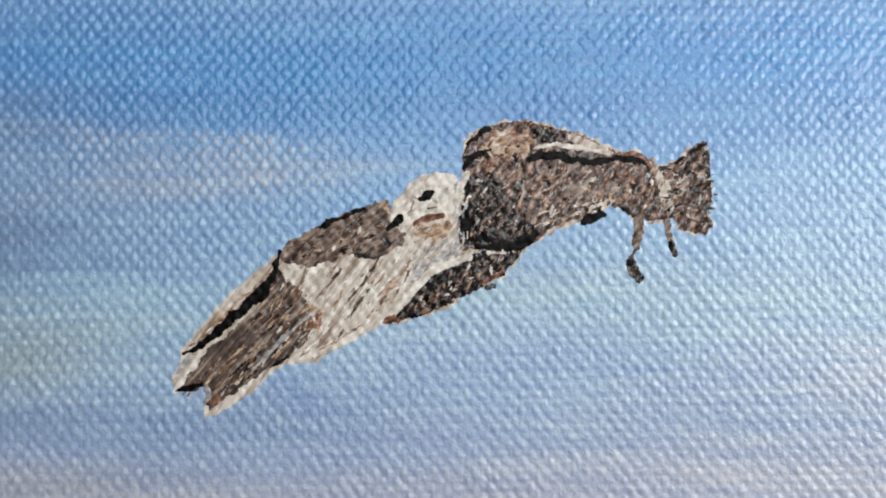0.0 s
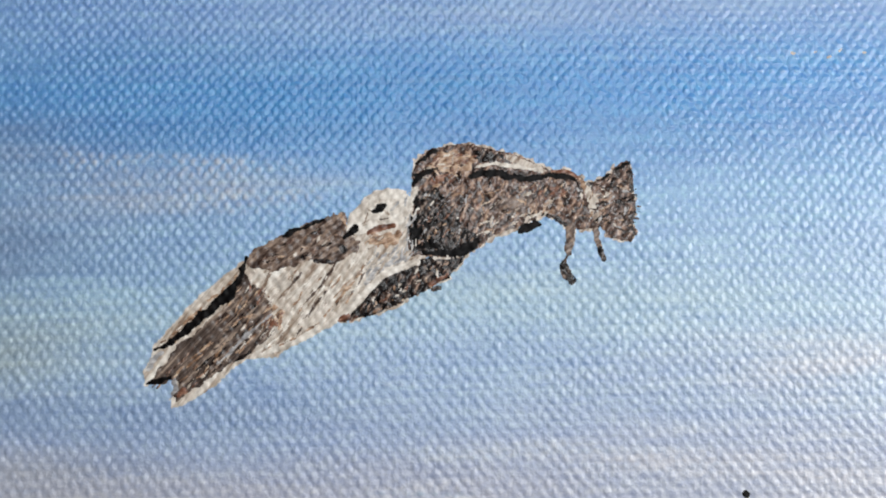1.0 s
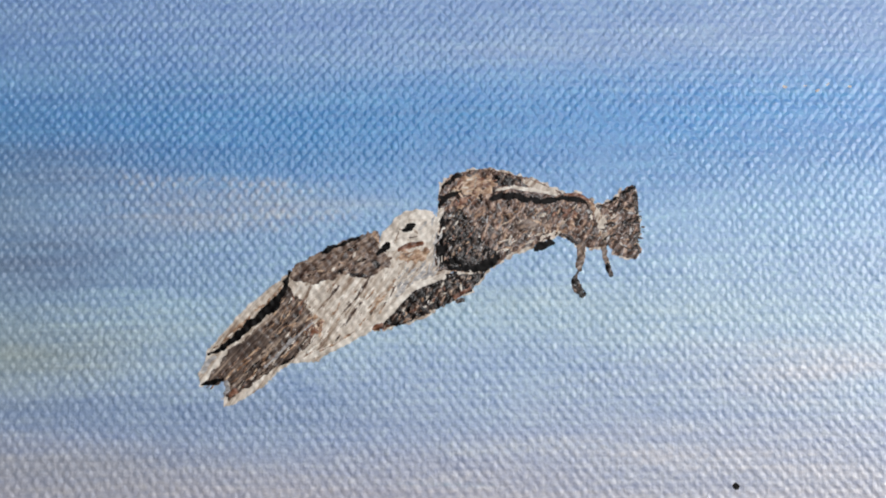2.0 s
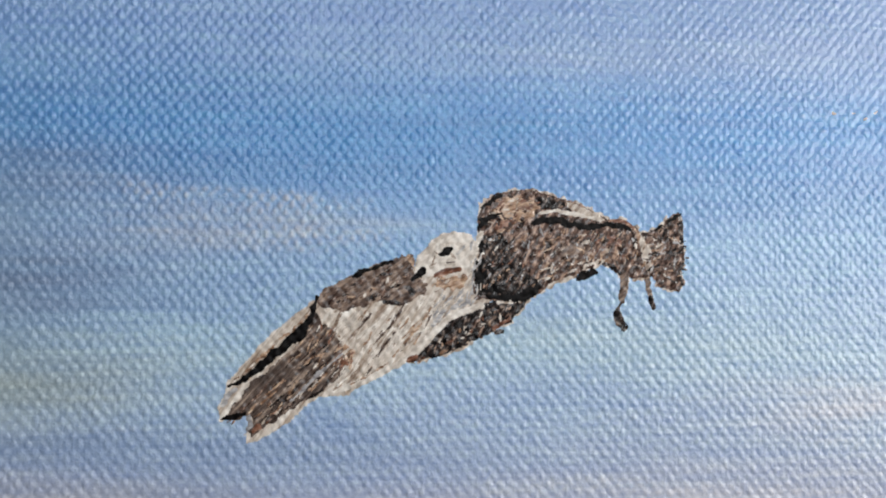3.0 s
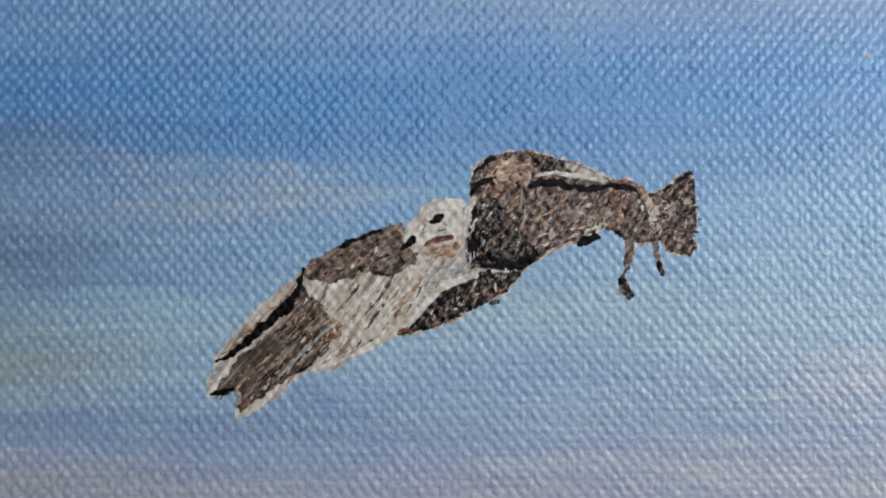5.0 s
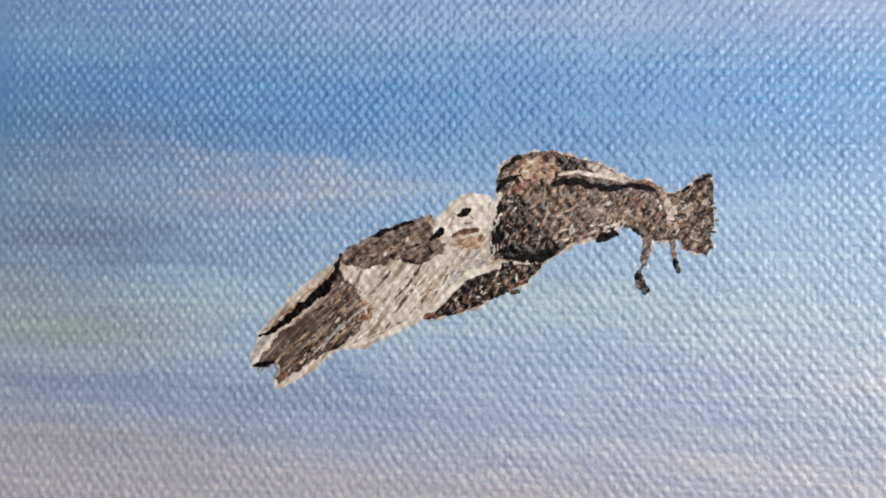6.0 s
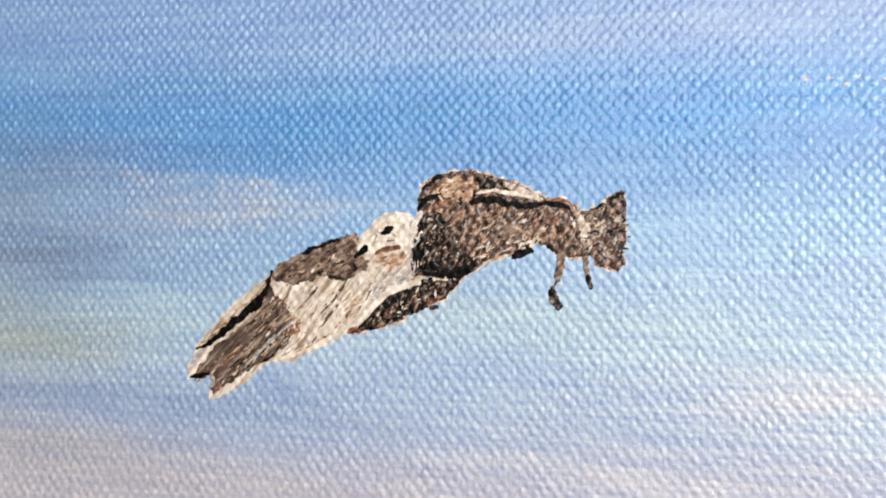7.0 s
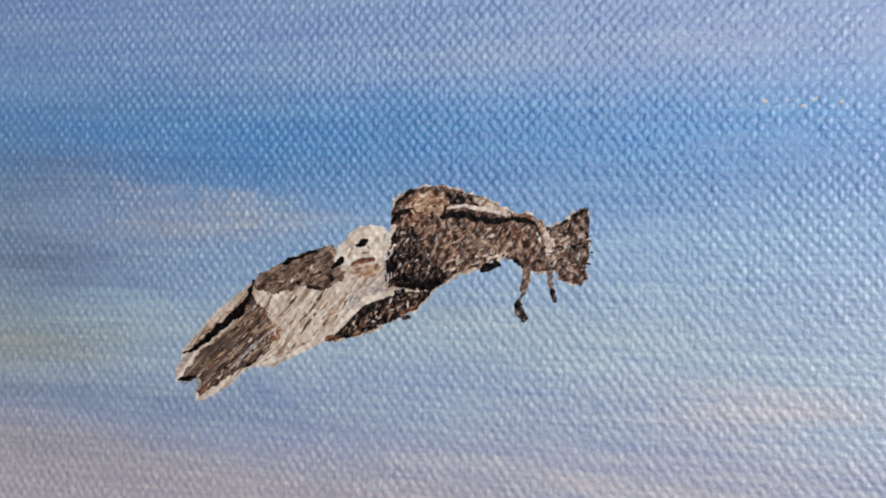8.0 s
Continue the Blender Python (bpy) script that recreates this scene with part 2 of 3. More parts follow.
def wash_field():
    """The painted sky: broad soft strokes laid one over another, with shade coloured in at the far left."""
    x, z = GX, GZ
    wob = 2.5 * lattice_noise(x, z * 3, 30, 21) + 1.0 * lattice_noise(x, z * 4, 9, 22)
    zz = z + wob
    heights = [-60, -30, -22, -14, -6, 2, 9, 16, 22, 28, 36, 60]
    tones = [(196, 190, 196), (184, 186, 204), (158, 178, 214), (162, 190, 222), (158, 192, 222), (140, 178, 220),
             (120, 170, 222), (88, 150, 213), (92, 155, 220), (112, 163, 222), (128, 166, 220), (136, 168, 220)]
    base = np.stack([np.interp(zz, heights, [lin(*c)[k] for c in tones]) for k in range(3)], -1)

    def wash(cx, cz, rx, rz, tilt, tone, strength, seed, dry=False):
        a = radians(tilt)
        i0, i1 = np.searchsorted(AX, [cx - 2.6 * rx, cx + 2.6 * rx])
        reach = 3.2 * rz + 2.6 * rx * abs(math.sin(a))
        j0, j1 = np.searchsorted(AZ, [cz - reach, cz + reach])
        x, z = GX[i0:i1, j0:j1], GZ[i0:i1, j0:j1]
        u = ((x - cx) * math.cos(a) + (z - cz) * math.sin(a)) / rx
        v = (-(x - cx) * math.sin(a) + (z - cz) * math.cos(a)) / rz
        v = v + 0.35 * lattice_noise(x, z * 3, 16, seed) + 0.2 * lattice_noise(x, z * 8, 7, seed + 1)
        u = u + 0.2 * lattice_noise(x, z * 5, 12, seed + 2)
        f = strength * np.exp(-(u * u + v * v))
        f = f * (1 + 0.35 * lattice_noise(x, z * 12, 10, seed + 3))
        if dry:          # the bristles touch the knuckles alone
            f = f * 1.7 * np.clip((GH[i0:i1, j0:j1] - 0.05) / 0.1, 0.1, 1.2) * np.clip(0.55 + lattice_noise(x, z * 2, 4.0, seed + 4), 0, 1.3)
        f = np.clip(f, 0, 1)[..., None]
        base[i0:i1, j0:j1] = base[i0:i1, j0:j1] * (1 - f) + np.array(lin(*tone)) * f

    wash(-4, 21, 34, 4.0, 2, (70, 146, 212), 0.75, 31)
    wash(46, 24, 34, 5.0, 3, (64, 150, 222), 0.8, 35)
    wash(-30, 26, 22, 3.5, 4, (100, 154, 210), 0.5, 39)
    wash(20, 33, 40, 2.6, 3, (150, 180, 222), 0.5, 43)
    wash(-48, 14, 16, 5.0, 3, (126, 150, 190), 0.5, 47)
    wash(-38, 7, 18, 3.4, 1, (162, 174, 198), 0.5, 51)
    wash(-16, 9.5, 18, 1.6, -2, (164, 184, 210), 0.5, 55)
    wash(-50, 0, 16, 4.0, 2, (112, 136, 176), 0.65, 59)
    wash(-52, -11, 18, 4.0, 2, (160, 174, 182), 0.6, 63)
    wash(-34, -19, 26, 2.6, 0, (126, 152, 194), 0.6, 67)
    wash(-44, -27, 22, 4.0, 0, (172, 176, 188), 0.6, 71)
    wash(12, -5, 26, 3.2, 1, (172, 200, 216), 0.6, 75)
    wash(36, 5, 26, 5.0, 2, (146, 190, 228), 0.5, 79)
    wash(50, -13, 20, 3.4, 3, (196, 200, 216), 0.7, 83)
    wash(8, -14, 26, 2.6, 1, (142, 172, 216), 0.5, 87)
    wash(40, -24, 30, 4.5, 2, (194, 198, 214), 0.65, 91)
    wash(-16, -15.5, 4, 1.6, -20, (126, 158, 206), 0.6, 95)
    # shade over the far left, put into the wash colour
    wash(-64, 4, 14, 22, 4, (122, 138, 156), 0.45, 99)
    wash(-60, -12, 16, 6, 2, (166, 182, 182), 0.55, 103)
    # thin dry strokes of a bristle brush
    r = np.random.default_rng(5)
    for k in range(26):
        wash(r.uniform(-40, -12), r.uniform(5.5, 13), r.uniform(6, 14), r.uniform(0.5, 1.2), r.uniform(-4, 1), (186, 192, 206), r.uniform(0.12, 0.26), 200 + 5 * k, True)
    for k in range(22):
        wash(r.uniform(10, 60), r.uniform(22, 38), r.uniform(8, 18), r.uniform(0.2, 0.5), r.uniform(0, 4), (150, 188, 228), r.uniform(0.12, 0.3), 400 + 5 * k, True)
    for k in range(22):
        wash(r.uniform(-50, 60), r.uniform(-30, -4), r.uniform(8, 18), r.uniform(0.25, 0.6), r.uniform(-2, 3), (190, 204, 222), r.uniform(0.15, 0.35), 600 + 5 * k, True)
    for k in range(16):
        wash(r.uniform(-60, 40), r.uniform(14, 30), r.uniform(8, 18), r.uniform(0.3, 0.7), r.uniform(0, 4), (80, 140, 202), r.uniform(0.2, 0.4), 800 + 5 * k)
    return np.clip(base, 0, 1)


def grid_faces(mask):
    """Quads of the cells whose four corners are all in the mask, with vertices renumbered."""
    keep = mask[:-1, :-1] & mask[1:, :-1] & mask[1:, 1:] & mask[:-1, 1:]
    ii, jj = np.nonzero(keep)
    n = mask.shape[1]
    quads = np.stack([ii * n + jj, (ii + 1) * n + jj, (ii + 1) * n + jj + 1, ii * n + jj + 1], 1)
    used, back = np.unique(quads, return_inverse=True)
    return used, back.reshape(quads.shape)


def sheet_mesh(name, xyz, quads, material):
    me = bpy.data.meshes.new(name)
    me.vertices.add(len(xyz))
    me.vertices.foreach_set("co", np.ascontiguousarray(xyz, dtype=np.float32).ravel())
    me.loops.add(len(quads) * 4)
    me.loops.foreach_set("vertex_index", np.ascontiguousarray(quads, dtype=np.int32).ravel())
    me.polygons.add(len(quads))
    me.polygons.foreach_set("loop_start", np.arange(0, len(quads) * 4, 4, dtype=np.int32))
    me.polygons.foreach_set("use_smooth", np.ones(len(quads), dtype=bool))
    me.materials.append(material)
    me.update(calc_edges=True)
    return me


painting = tagged(new("painting"), "acrylic painting on stretched canvas hanging on a dark grey wall", "painting")
painting.location = (0, 0, HEIGHT)


def build_canvas():
    nx, nz = GX.shape
    used, quads = grid_faces(np.ones(GX.shape, bool))
    xyz = np.stack([GX.ravel(), -GH.ravel(), GZ.ravel()], 1)
    # folded sides, back to the wall
    ring = [i * nz for i in range(nx)] + [(nx - 1) * nz + j for j in range(1, nz)] + [i * nz + nz - 1 for i in range(nx - 2, -1, -1)] + [j for j in range(nz - 2, 0, -1)]
    ring = np.array(ring)
    back = xyz[ring].copy()
    back[:, 1] = DEPTH
    k = np.arange(len(ring))
    nxt = np.roll(k, -1)
    side = np.stack([ring[k], nx * nz + k, nx * nz + nxt, ring[nxt]], 1)
    me = sheet_mesh("canvas", np.concatenate([xyz, back]) * MM, np.concatenate([quads, side]), SKY)
    col = me.color_attributes.new("paint", "FLOAT_COLOR", "POINT")
    c = np.ones((nx * nz + len(ring), 4), np.float32)
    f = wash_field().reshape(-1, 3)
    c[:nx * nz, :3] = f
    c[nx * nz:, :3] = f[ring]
    col.data.foreach_set("color", c.ravel())
    ob = new("canvas", me)
    ob.parent = painting
    return tagged(ob, "primed woven canvas painted with soft blue and white washes")


canvas = build_canvas()


def polygon_distance(x, z, outline):
    """Signed distance to a closed outline, positive inside."""
    d = np.full(x.shape, 1e9)
    inside = np.zeros(x.shape, bool)
    for (ax, az), (bx, bz) in zip(outline, outline[1:] + outline[:1]):
        ex, ez = bx - ax, bz - az
        t = np.clip(((x - ax) * ex + (z - az) * ez) / (ex * ex + ez * ez + 1e-9), 0, 1)
        d = np.minimum(d, np.hypot(x - ax - t * ex, z - az - t * ez))
        crosses = ((az > z) != (bz > z)) & (x < ex * (z - az) / (bz - az + 1e-12) + ax)
        inside ^= crosses
    return np.where(inside, d, -d)


def stroke_distance(x, z, spine):
    """Signed distance to a brush stroke: a spine of (x, z, half width)."""
    d = np.full(x.shape, -1e9)
    if len(spine) == 1:
        spine = spine + [(spine[0][0] + 0.01, spine[0][1], spine[0][2])]
    for (ax, az, ra), (bx, bz, rb) in zip(spine, spine[1:]):
        ex, ez = bx - ax, bz - az
        t = np.clip(((x - ax) * ex + (z - az) * ez) / (ex * ex + ez * ez + 1e-9), 0, 1)
        d = np.maximum(d, ra + (rb - ra) * t - np.hypot(x - ax - t * ex, z - az - t * ez))
    return d


seeds = iter(range(1000, 90000, 4))
TOP = GH.copy()          # the surface as the layers go on


def lay(name, distance, points, material, parent, label="", ragged=0.2, thick=0.016, dry=0.0, grow=0.0, fill=0.0):
    """Paint laid on the weave: a film that follows the threads, with a ragged edge that catches on the knuckles."""
    xs, zs = [p[0] for p in points], [p[1] for p in points]
    pad = 1.2
    i0, i1 = np.searchsorted(AX, [min(xs) - pad, max(xs) + pad])
    j0, j1 = np.searchsorted(AZ, [min(zs) - pad, max(zs) + pad])
    x, z, h, top = GX[i0:i1, j0:j1], GZ[i0:i1, j0:j1], GH[i0:i1, j0:j1], TOP[i0:i1, j0:j1]
    s = next(seeds)
    d = distance(x, z, points) + grow
    d = d + ragged * (0.9 * lattice_noise(x, z, 0.75, s) + 0.5 * lattice_noise(x, z, 0.34, s + 1)) + ragged * 1.5 * (h - 0.14)
    if dry:
        d = d - dry * np.clip(lattice_noise(x, z, 0.5, s + 2) + 0.4 - 4 * (h - 0.14), 0, 2)
    mask = d > -0.07
    used, quads = grid_faces(mask)
    if len(quads) == 0:
        return None
    rise = np.clip((d + 0.07) / 0.2, 0, 1)
    film = rise * (0.008 + thick * (0.75 + 0.5 * lattice_noise(x, z, 0.5, s + 3)) + fill * np.clip(0.14 - top, 0, 0.2))
    y = np.where(d > -0.03, -(top + film), -(top - 0.01))
    xyz = np.stack([x.ravel(), y.ravel(), z.ravel()], 1)[used] * MM
    TOP[i0:i1, j0:j1] = np.where(mask, top + film, top)
    ob = new(name, sheet_mesh(name, xyz, quads, material))
    ob.parent = parent
    return tagged(ob, label) if label else ob


def patch(name, outline, material, label, **more):
    return lay(name, polygon_distance, outline, material, painting, label, **{"fill": 0.1, "grow": 0.12, **more})


def stroke(spine, material, parent, label="", **more):
    return lay("brush_stroke", stroke_distance, spine, material, parent, label, **{"ragged": 0.13, "fill": 0.12, **more})


# large patches
pale = patch("pale_patch", [(-17.9, -0.4), (-19.5, -1.8), (-22.0, -4.0), (-24.7, -6.8), (-27.1, -9.4), (-28.5, -10.8), (-28.8, -12.4), (-29.5, -14.0), (-29.0, -15.6), (-26.2, -14.5), (-25.5, -15.5), (-26.0, -16.9), (-25.8, -18.2), (-24.4, -17.7), (-22.1, -16.4), (-20.5, -15.4), (-19.3, -13.8), (-17.5, -12.7), (-15.7, -12.4), (-13.7, -12.2), (-11.2, -10.6), (-8.9, -9.2), (-6.8, -8.1), (-5.7, -7.3), (-3.8, -5.2), (-2.0, -3.1), (0.4, -1.8), (2.9, -0.8), (4.1, -0.1), (2.4, 0.4), (1.9, 2.6), (2.3, 4.5), (-1.5, 5.1), (-5.9, 3.5), (-11.5, 0.1)],
             CREAM, "long cream and beige streaked paint patch")
panel = patch("grey_brown_patch", [(-18.3, -1.9), (-17.3, -3.2), (-15.8, -4.6), (-14.6, -6.5), (-13.9, -8.1), (-14.8, -9.9), (-16.3, -11.6), (-17.8, -12.5), (-19.6, -13.4), (-21.2, -14.6), (-22.9, -15.8), (-24.5, -16.6), (-25.4, -17.7), (-25.7, -16.8), (-25.1, -15.7), (-25.3, -14.7), (-26.7, -15.3), (-28.6, -15.5), (-27.9, -14.1), (-26.7, -12.6), (-25.4, -10.6), (-23.1, -9.2), (-21.3, -7.4), (-19.8, -5.8), (-18.9, -4.0)],
             PANEL, "streaked grey-brown paint patch with a forked end", ragged=0.25)
shoulder = patch("taupe_patch", [(-17.7, 0.1), (-15.8, 1.4), (-14.0, 2.3), (-11.5, 3.6), (-8.7, 4.6), (-6.4, 5.3), (-5.7, 4.7), (-5.9, 3.7), (-6.0, 2.6), (-5.0, 2.2), (-4.1, 1.8), (-4.4, 0.8), (-5.2, 0.0), (-7.2, -1.0), (-10.1, -0.6), (-12.1, -1.2), (-14.5, -1.9), (-16.7, -1.7), (-17.7, -1.2)],
             TAUPE, "slanting band of mottled taupe paint", ragged=0.28)
white = patch("white_patch", [(-5.9, 3.3), (-5.5, 4.9), (-4.6, 6.0), (-3.7, 7.2), (-2.6, 7.9), (-1.4, 8.4), (0.0, 8.4), (1.3, 8.1), (2.3, 7.2), (2.5, 6.0), (1.9, 4.3), (1.0, 3.8), (-0.9, 3.6), (-2.6, 3.2), (-4.2, 2.6), (-5.2, 2.7)],
             WHITE, "rounded off-white paint patch with dark dots", thick=0.07)
patch("pale_edge", [(-6.4, -8.1), (-5.2, -6.9), (-3.6, -5.2), (-1.7, -3.1), (0.4, -2.1), (2.9, -0.9), (4.7, -0.3), (7.2, -0.0), (8.7, 0.1), (8.1, -1.2), (6.6, -2.7), (4.9, -3.9), (2.2, -5.2), (-0.2, -6.5), (-2.7, -7.4), (-4.9, -7.9)], CREAM, "thin pale fringe of paint", grow=0.1 + 0.34, dry=0.25, ragged=0.3, fill=0.0, thick=0.006)
lower = patch("umber_patch", [(-6.4, -8.1), (-5.2, -6.9), (-3.6, -5.2), (-1.7, -3.1), (0.4, -2.1), (2.9, -0.9), (4.7, -0.3), (7.2, -0.0), (8.7, 0.1), (8.1, -1.2), (6.6, -2.7), (4.9, -3.9), (2.2, -5.2), (-0.2, -6.5), (-2.7, -7.4), (-4.9, -7.9)],
             UMBER, "leaf-shaped dark umber paint patch")
patch("pale_edge", [(2.3, 8.9), (2.4, 11.1), (3.2, 12.7), (4.9, 13.7), (7.3, 14.0), (9.7, 14.2), (11.1, 13.8), (13.6, 13.2), (16.1, 12.4), (18.3, 11.4), (19.4, 10.7), (21.5, 10.8), (23.0, 9.9), (23.8, 8.9), (23.3, 7.0), (21.7, 6.0), (19.5, 5.4), (18.2, 5.0), (16.7, 4.3), (14.1, 3.2), (11.6, 2.1), (10.4, 1.0), (9.1, 0.2), (6.0, -0.3), (3.8, -0.0), (1.9, -0.0), (1.7, 1.9), (2.3, 5.7)], CREAM, "thin pale fringe of paint", grow=0.1 + 0.42, dry=0.25, ragged=0.3, fill=0.0, thick=0.006)
brown = patch("brown_patch", [(2.3, 8.9), (2.4, 11.1), (3.2, 12.7), (4.9, 13.7), (7.3, 14.0), (9.7, 14.2), (11.1, 13.8), (13.6, 13.2), (16.1, 12.4), (18.3, 11.4), (19.4, 10.7), (21.5, 10.8), (23.0, 9.9), (23.8, 8.9), (23.3, 7.0), (21.7, 6.0), (19.5, 5.4), (18.2, 5.0), (16.7, 4.3), (14.1, 3.2), (11.6, 2.1), (10.4, 1.0), (9.1, 0.2), (6.0, -0.3), (3.8, -0.0), (1.9, -0.0), (1.7, 1.9), (2.3, 5.7)],
             BROWN, "large mottled brown paint patch")
patch("pale_edge", [(18.5, 5.2), (21.1, 8.9), (23.0, 9.8), (24.0, 8.9), (25.5, 8.9), (25.8, 6.3), (25.2, 3.6), (23.5, 3.2), (22.6, 3.1), (22.3, 3.4), (20.9, 3.6), (19.8, 4.6)], CREAM, "thin pale fringe of paint", grow=0.1 + 0.36, dry=0.25, ragged=0.3, fill=0.0, thick=0.006)
rump = patch("narrow_brown_patch", [(18.5, 5.2), (21.1, 8.9), (23.0, 9.8), (24.0, 8.9), (25.5, 8.9), (25.8, 6.3), (25.2, 3.6), (23.5, 3.2), (22.6, 3.1), (22.3, 3.4), (20.9, 3.6), (19.8, 4.6)],
             BROWN, "narrow brown paint patch with pale dabs")
patch("pale_edge", [(24.0, 9.0), (26.2, 10.0), (27.8, 11.3), (29.2, 12.0), (29.6, 10.1), (29.4, 8.2), (29.9, 6.0), (29.4, 4.4), (29.6, 2.6), (28.9, 1.8), (26.9, 2.1), (25.9, 2.7), (25.4, 4.4), (24.8, 7.0)], CREAM, "thin pale fringe of paint", grow=0.1 + 0.34, dry=0.25, ragged=0.3, fill=0.0, thick=0.006)
fan = patch("fan_patch", [(24.0, 9.0), (26.2, 10.0), (27.8, 11.3), (29.2, 12.0), (29.6, 10.1), (29.4, 8.2), (29.9, 6.0), (29.4, 4.4), (29.6, 2.6), (28.9, 1.8), (26.9, 2.1), (25.9, 2.7), (25.4, 4.4), (24.8, 7.0)],
             BROWN, "fan-shaped brown paint patch with ragged edge", ragged=0.3)

# smaller patches on them
lay("dark_shade", polygon_distance, [(2.6, 8.1), (4.0, 8.7), (5.5, 8.5), (6.4, 7.0), (7.4, 5.3), (8.8, 3.7), (10.4, 2.7), (10.1, 0.7), (7.2, 0.1), (4.1, 0.2), (1.9, 0.2), (1.8, 2.6), (2.4, 5.7)], UMBER, brown, "near-black umber paint", ragged=0.3, dry=0.12)
lay("dark_shade", polygon_distance, [(2.6, 7.9), (3.4, 7.7), (3.6, 5.7), (4.0, 3.2), (5.5, 1.8), (7.2, 1.3), (6.0, 0.3), (3.5, 0.3), (2.0, 0.6), (1.9, 2.9), (2.3, 5.7)], BLACK, brown, "black paint", dry=0.45, ragged=0.3)
lay("tan_dab", polygon_distance, [(3.3, 11.3), (4.3, 12.3), (5.4, 13.3), (7.6, 13.6), (9.6, 13.2), (10.2, 11.7), (9.2, 10.5), (7.6, 9.9), (6.0, 10.0), (5.2, 10.8), (3.8, 10.4)], TAN, brown, "tan paint", dry=0.35, ragged=0.3)
lay("rust_dab", polygon_distance, [(4.3, 9.6), (5.5, 10.5), (7.6, 10.1), (8.8, 9.5), (7.3, 8.9), (5.3, 8.7), (3.9, 8.9)], RUST, brown, "rusty orange paint", dry=0.5, ragged=0.3)
lay("grey_dab", polygon_distance, [(9.4, 13.9), (11.4, 13.7), (13.6, 12.8), (14.7, 11.9), (12.7, 11.7), (10.5, 11.5), (9.6, 12.3)], UMBER, brown, "dark umber paint", dry=0.3, ragged=0.25)
lay("cream_dab", polygon_distance, [(13.6, 13.1), (16.1, 12.3), (18.4, 11.4), (19.1, 10.6), (17.5, 10.5), (15.5, 11.5), (14.1, 12.2)], CREAM, brown, "off-white paint", ragged=0.15)
lay("rust_dab", polygon_distance, [(-3.4, 2.6), (-1.6, 3.1), (0.7, 3.4), (1.8, 3.1), (1.4, 1.8), (0.6, 0.8), (-0.9, 0.6), (-2.2, 0.8), (-3.2, 1.4)], TAN, white, "thin tan paint", dry=0.45)
lay("pale_dab", polygon_distance, [(23.1, 9.6), (24.3, 9.1), (25.1, 7.6), (25.6, 5.7), (25.3, 3.4), (24.5, 3.1), (24.1, 5.1), (23.6, 7.3)], CREAM, rump, "thin cream paint", dry=0.3, ragged=0.25)
lay("red_brown_dab", polygon_distance, [(16.1, 8.9), (19.2, 9.4), (21.7, 9.1), (23.0, 8.5), (22.7, 7.3), (20.4, 6.6), (17.3, 7.0)], RUST, brown, "dark red-brown paint", dry=0.95, ragged=0.3)
lay("grey_dab", polygon_distance, [(12.6, 8.2), (16.7, 8.6), (17.9, 7.3), (17.3, 5.6), (14.1, 4.3), (12.3, 5.1)], TAUPE, brown, "greyish taupe paint", dry=0.8, ragged=0.3)
lay("white_dab", polygon_distance, [(-17.2, -1.8), (-15.2, -1.9), (-12.4, -1.7), (-11.1, -2.2), (-12.0, -4.0), (-13.3, -4.6), (-14.6, -3.7), (-16.1, -3.0)], WHITE, pale, "thick off-white paint", dry=0.25, thick=0.05)
lay("pale_dab", polygon_distance, [(-2.4, 0.6), (1.8, 0.4), (3.4, -0.3), (0.4, -1.6), (-1.4, -2.2), (-3.0, -3.7), (-4.2, -4.4), (-3.5, -1.8)], GREY, pale, "thin bluish white paint", dry=0.35)
lay("tan_dab", polygon_distance, [(-15.4, -4.8), (-14.1, -5.5), (-12.9, -6.9), (-13.2, -8.7), (-14.8, -10.1), (-14.4, -8.0), (-14.8, -6.5)], TAN, pale, "tan paint", dry=0.4)

# loose dabs and streaks of the brush, and pale flecks in place of glints
def scatter(parent, outline, count, choices, angle, spread, length, width, seed, **more):
    """Short brush strokes, each its own, strewn inside an outline."""
    r = np.random.default_rng(seed)
    xs, zs = [p[0] for p in outline], [p[1] for p in outline]
    made = 0
    for _ in range(count * 40):
        if made == count:
            break
        cx, cz = r.uniform(min(xs), max(xs)), r.uniform(min(zs), max(zs))
        if polygon_distance(np.array([[cx]]), np.array([[cz]]), outline)[0, 0] < 0.12:
            continue
        a = radians(angle + r.normal(0, spread))
        l, w = length * r.uniform(0.5, 1.4) / 2, width * r.uniform(0.7, 1.3)
        bend = r.normal(0, 0.12) * l
        dx, dz = math.cos(a), math.sin(a)
        spine = [(cx - l * dx, cz - l * dz, w * 0.5), (cx - bend * dz, cz + bend * dx, w), (cx + l * dx, cz + l * dz, w * 0.45)]
        stroke(spine, choices[r.integers(len(choices))], parent, **more)
        made += 1


BODY = [(3.2, 9.0), (9.5, 9.6), (18.8, 9.2), (20.6, 6.0), (17.5, 4.6), (12.0, 2.4), (9.8, 1.4), (2.8, 1.2)]
scatter(brown, BODY, 70, [UMBER, UMBER, BROWN, BROWN], 62, 22, 1.3, 0.15, 1)
scatter(brown, BODY, 110, [TAN, TAUPE, RUST, GREY, TAN, CREAM], 62, 28, 0.9, 0.10, 2)
scatter(brown, [(10.5, 9.4), (18.8, 9.0), (18.8, 5.4), (13.0, 2.8), (11.0, 3.5)], 36, [TAN, CREAM, TAN, TAUPE], 45, 30, 1.1, 0.11, 3)
scatter(brown, [(2.5, 6.8), (2.2, 0.8), (9.8, 1.0), (9.6, 3.0), (5.5, 5.5)], 36, [UMBER, UMBER, BLACK], 70, 25, 1.3, 0.17, 4)
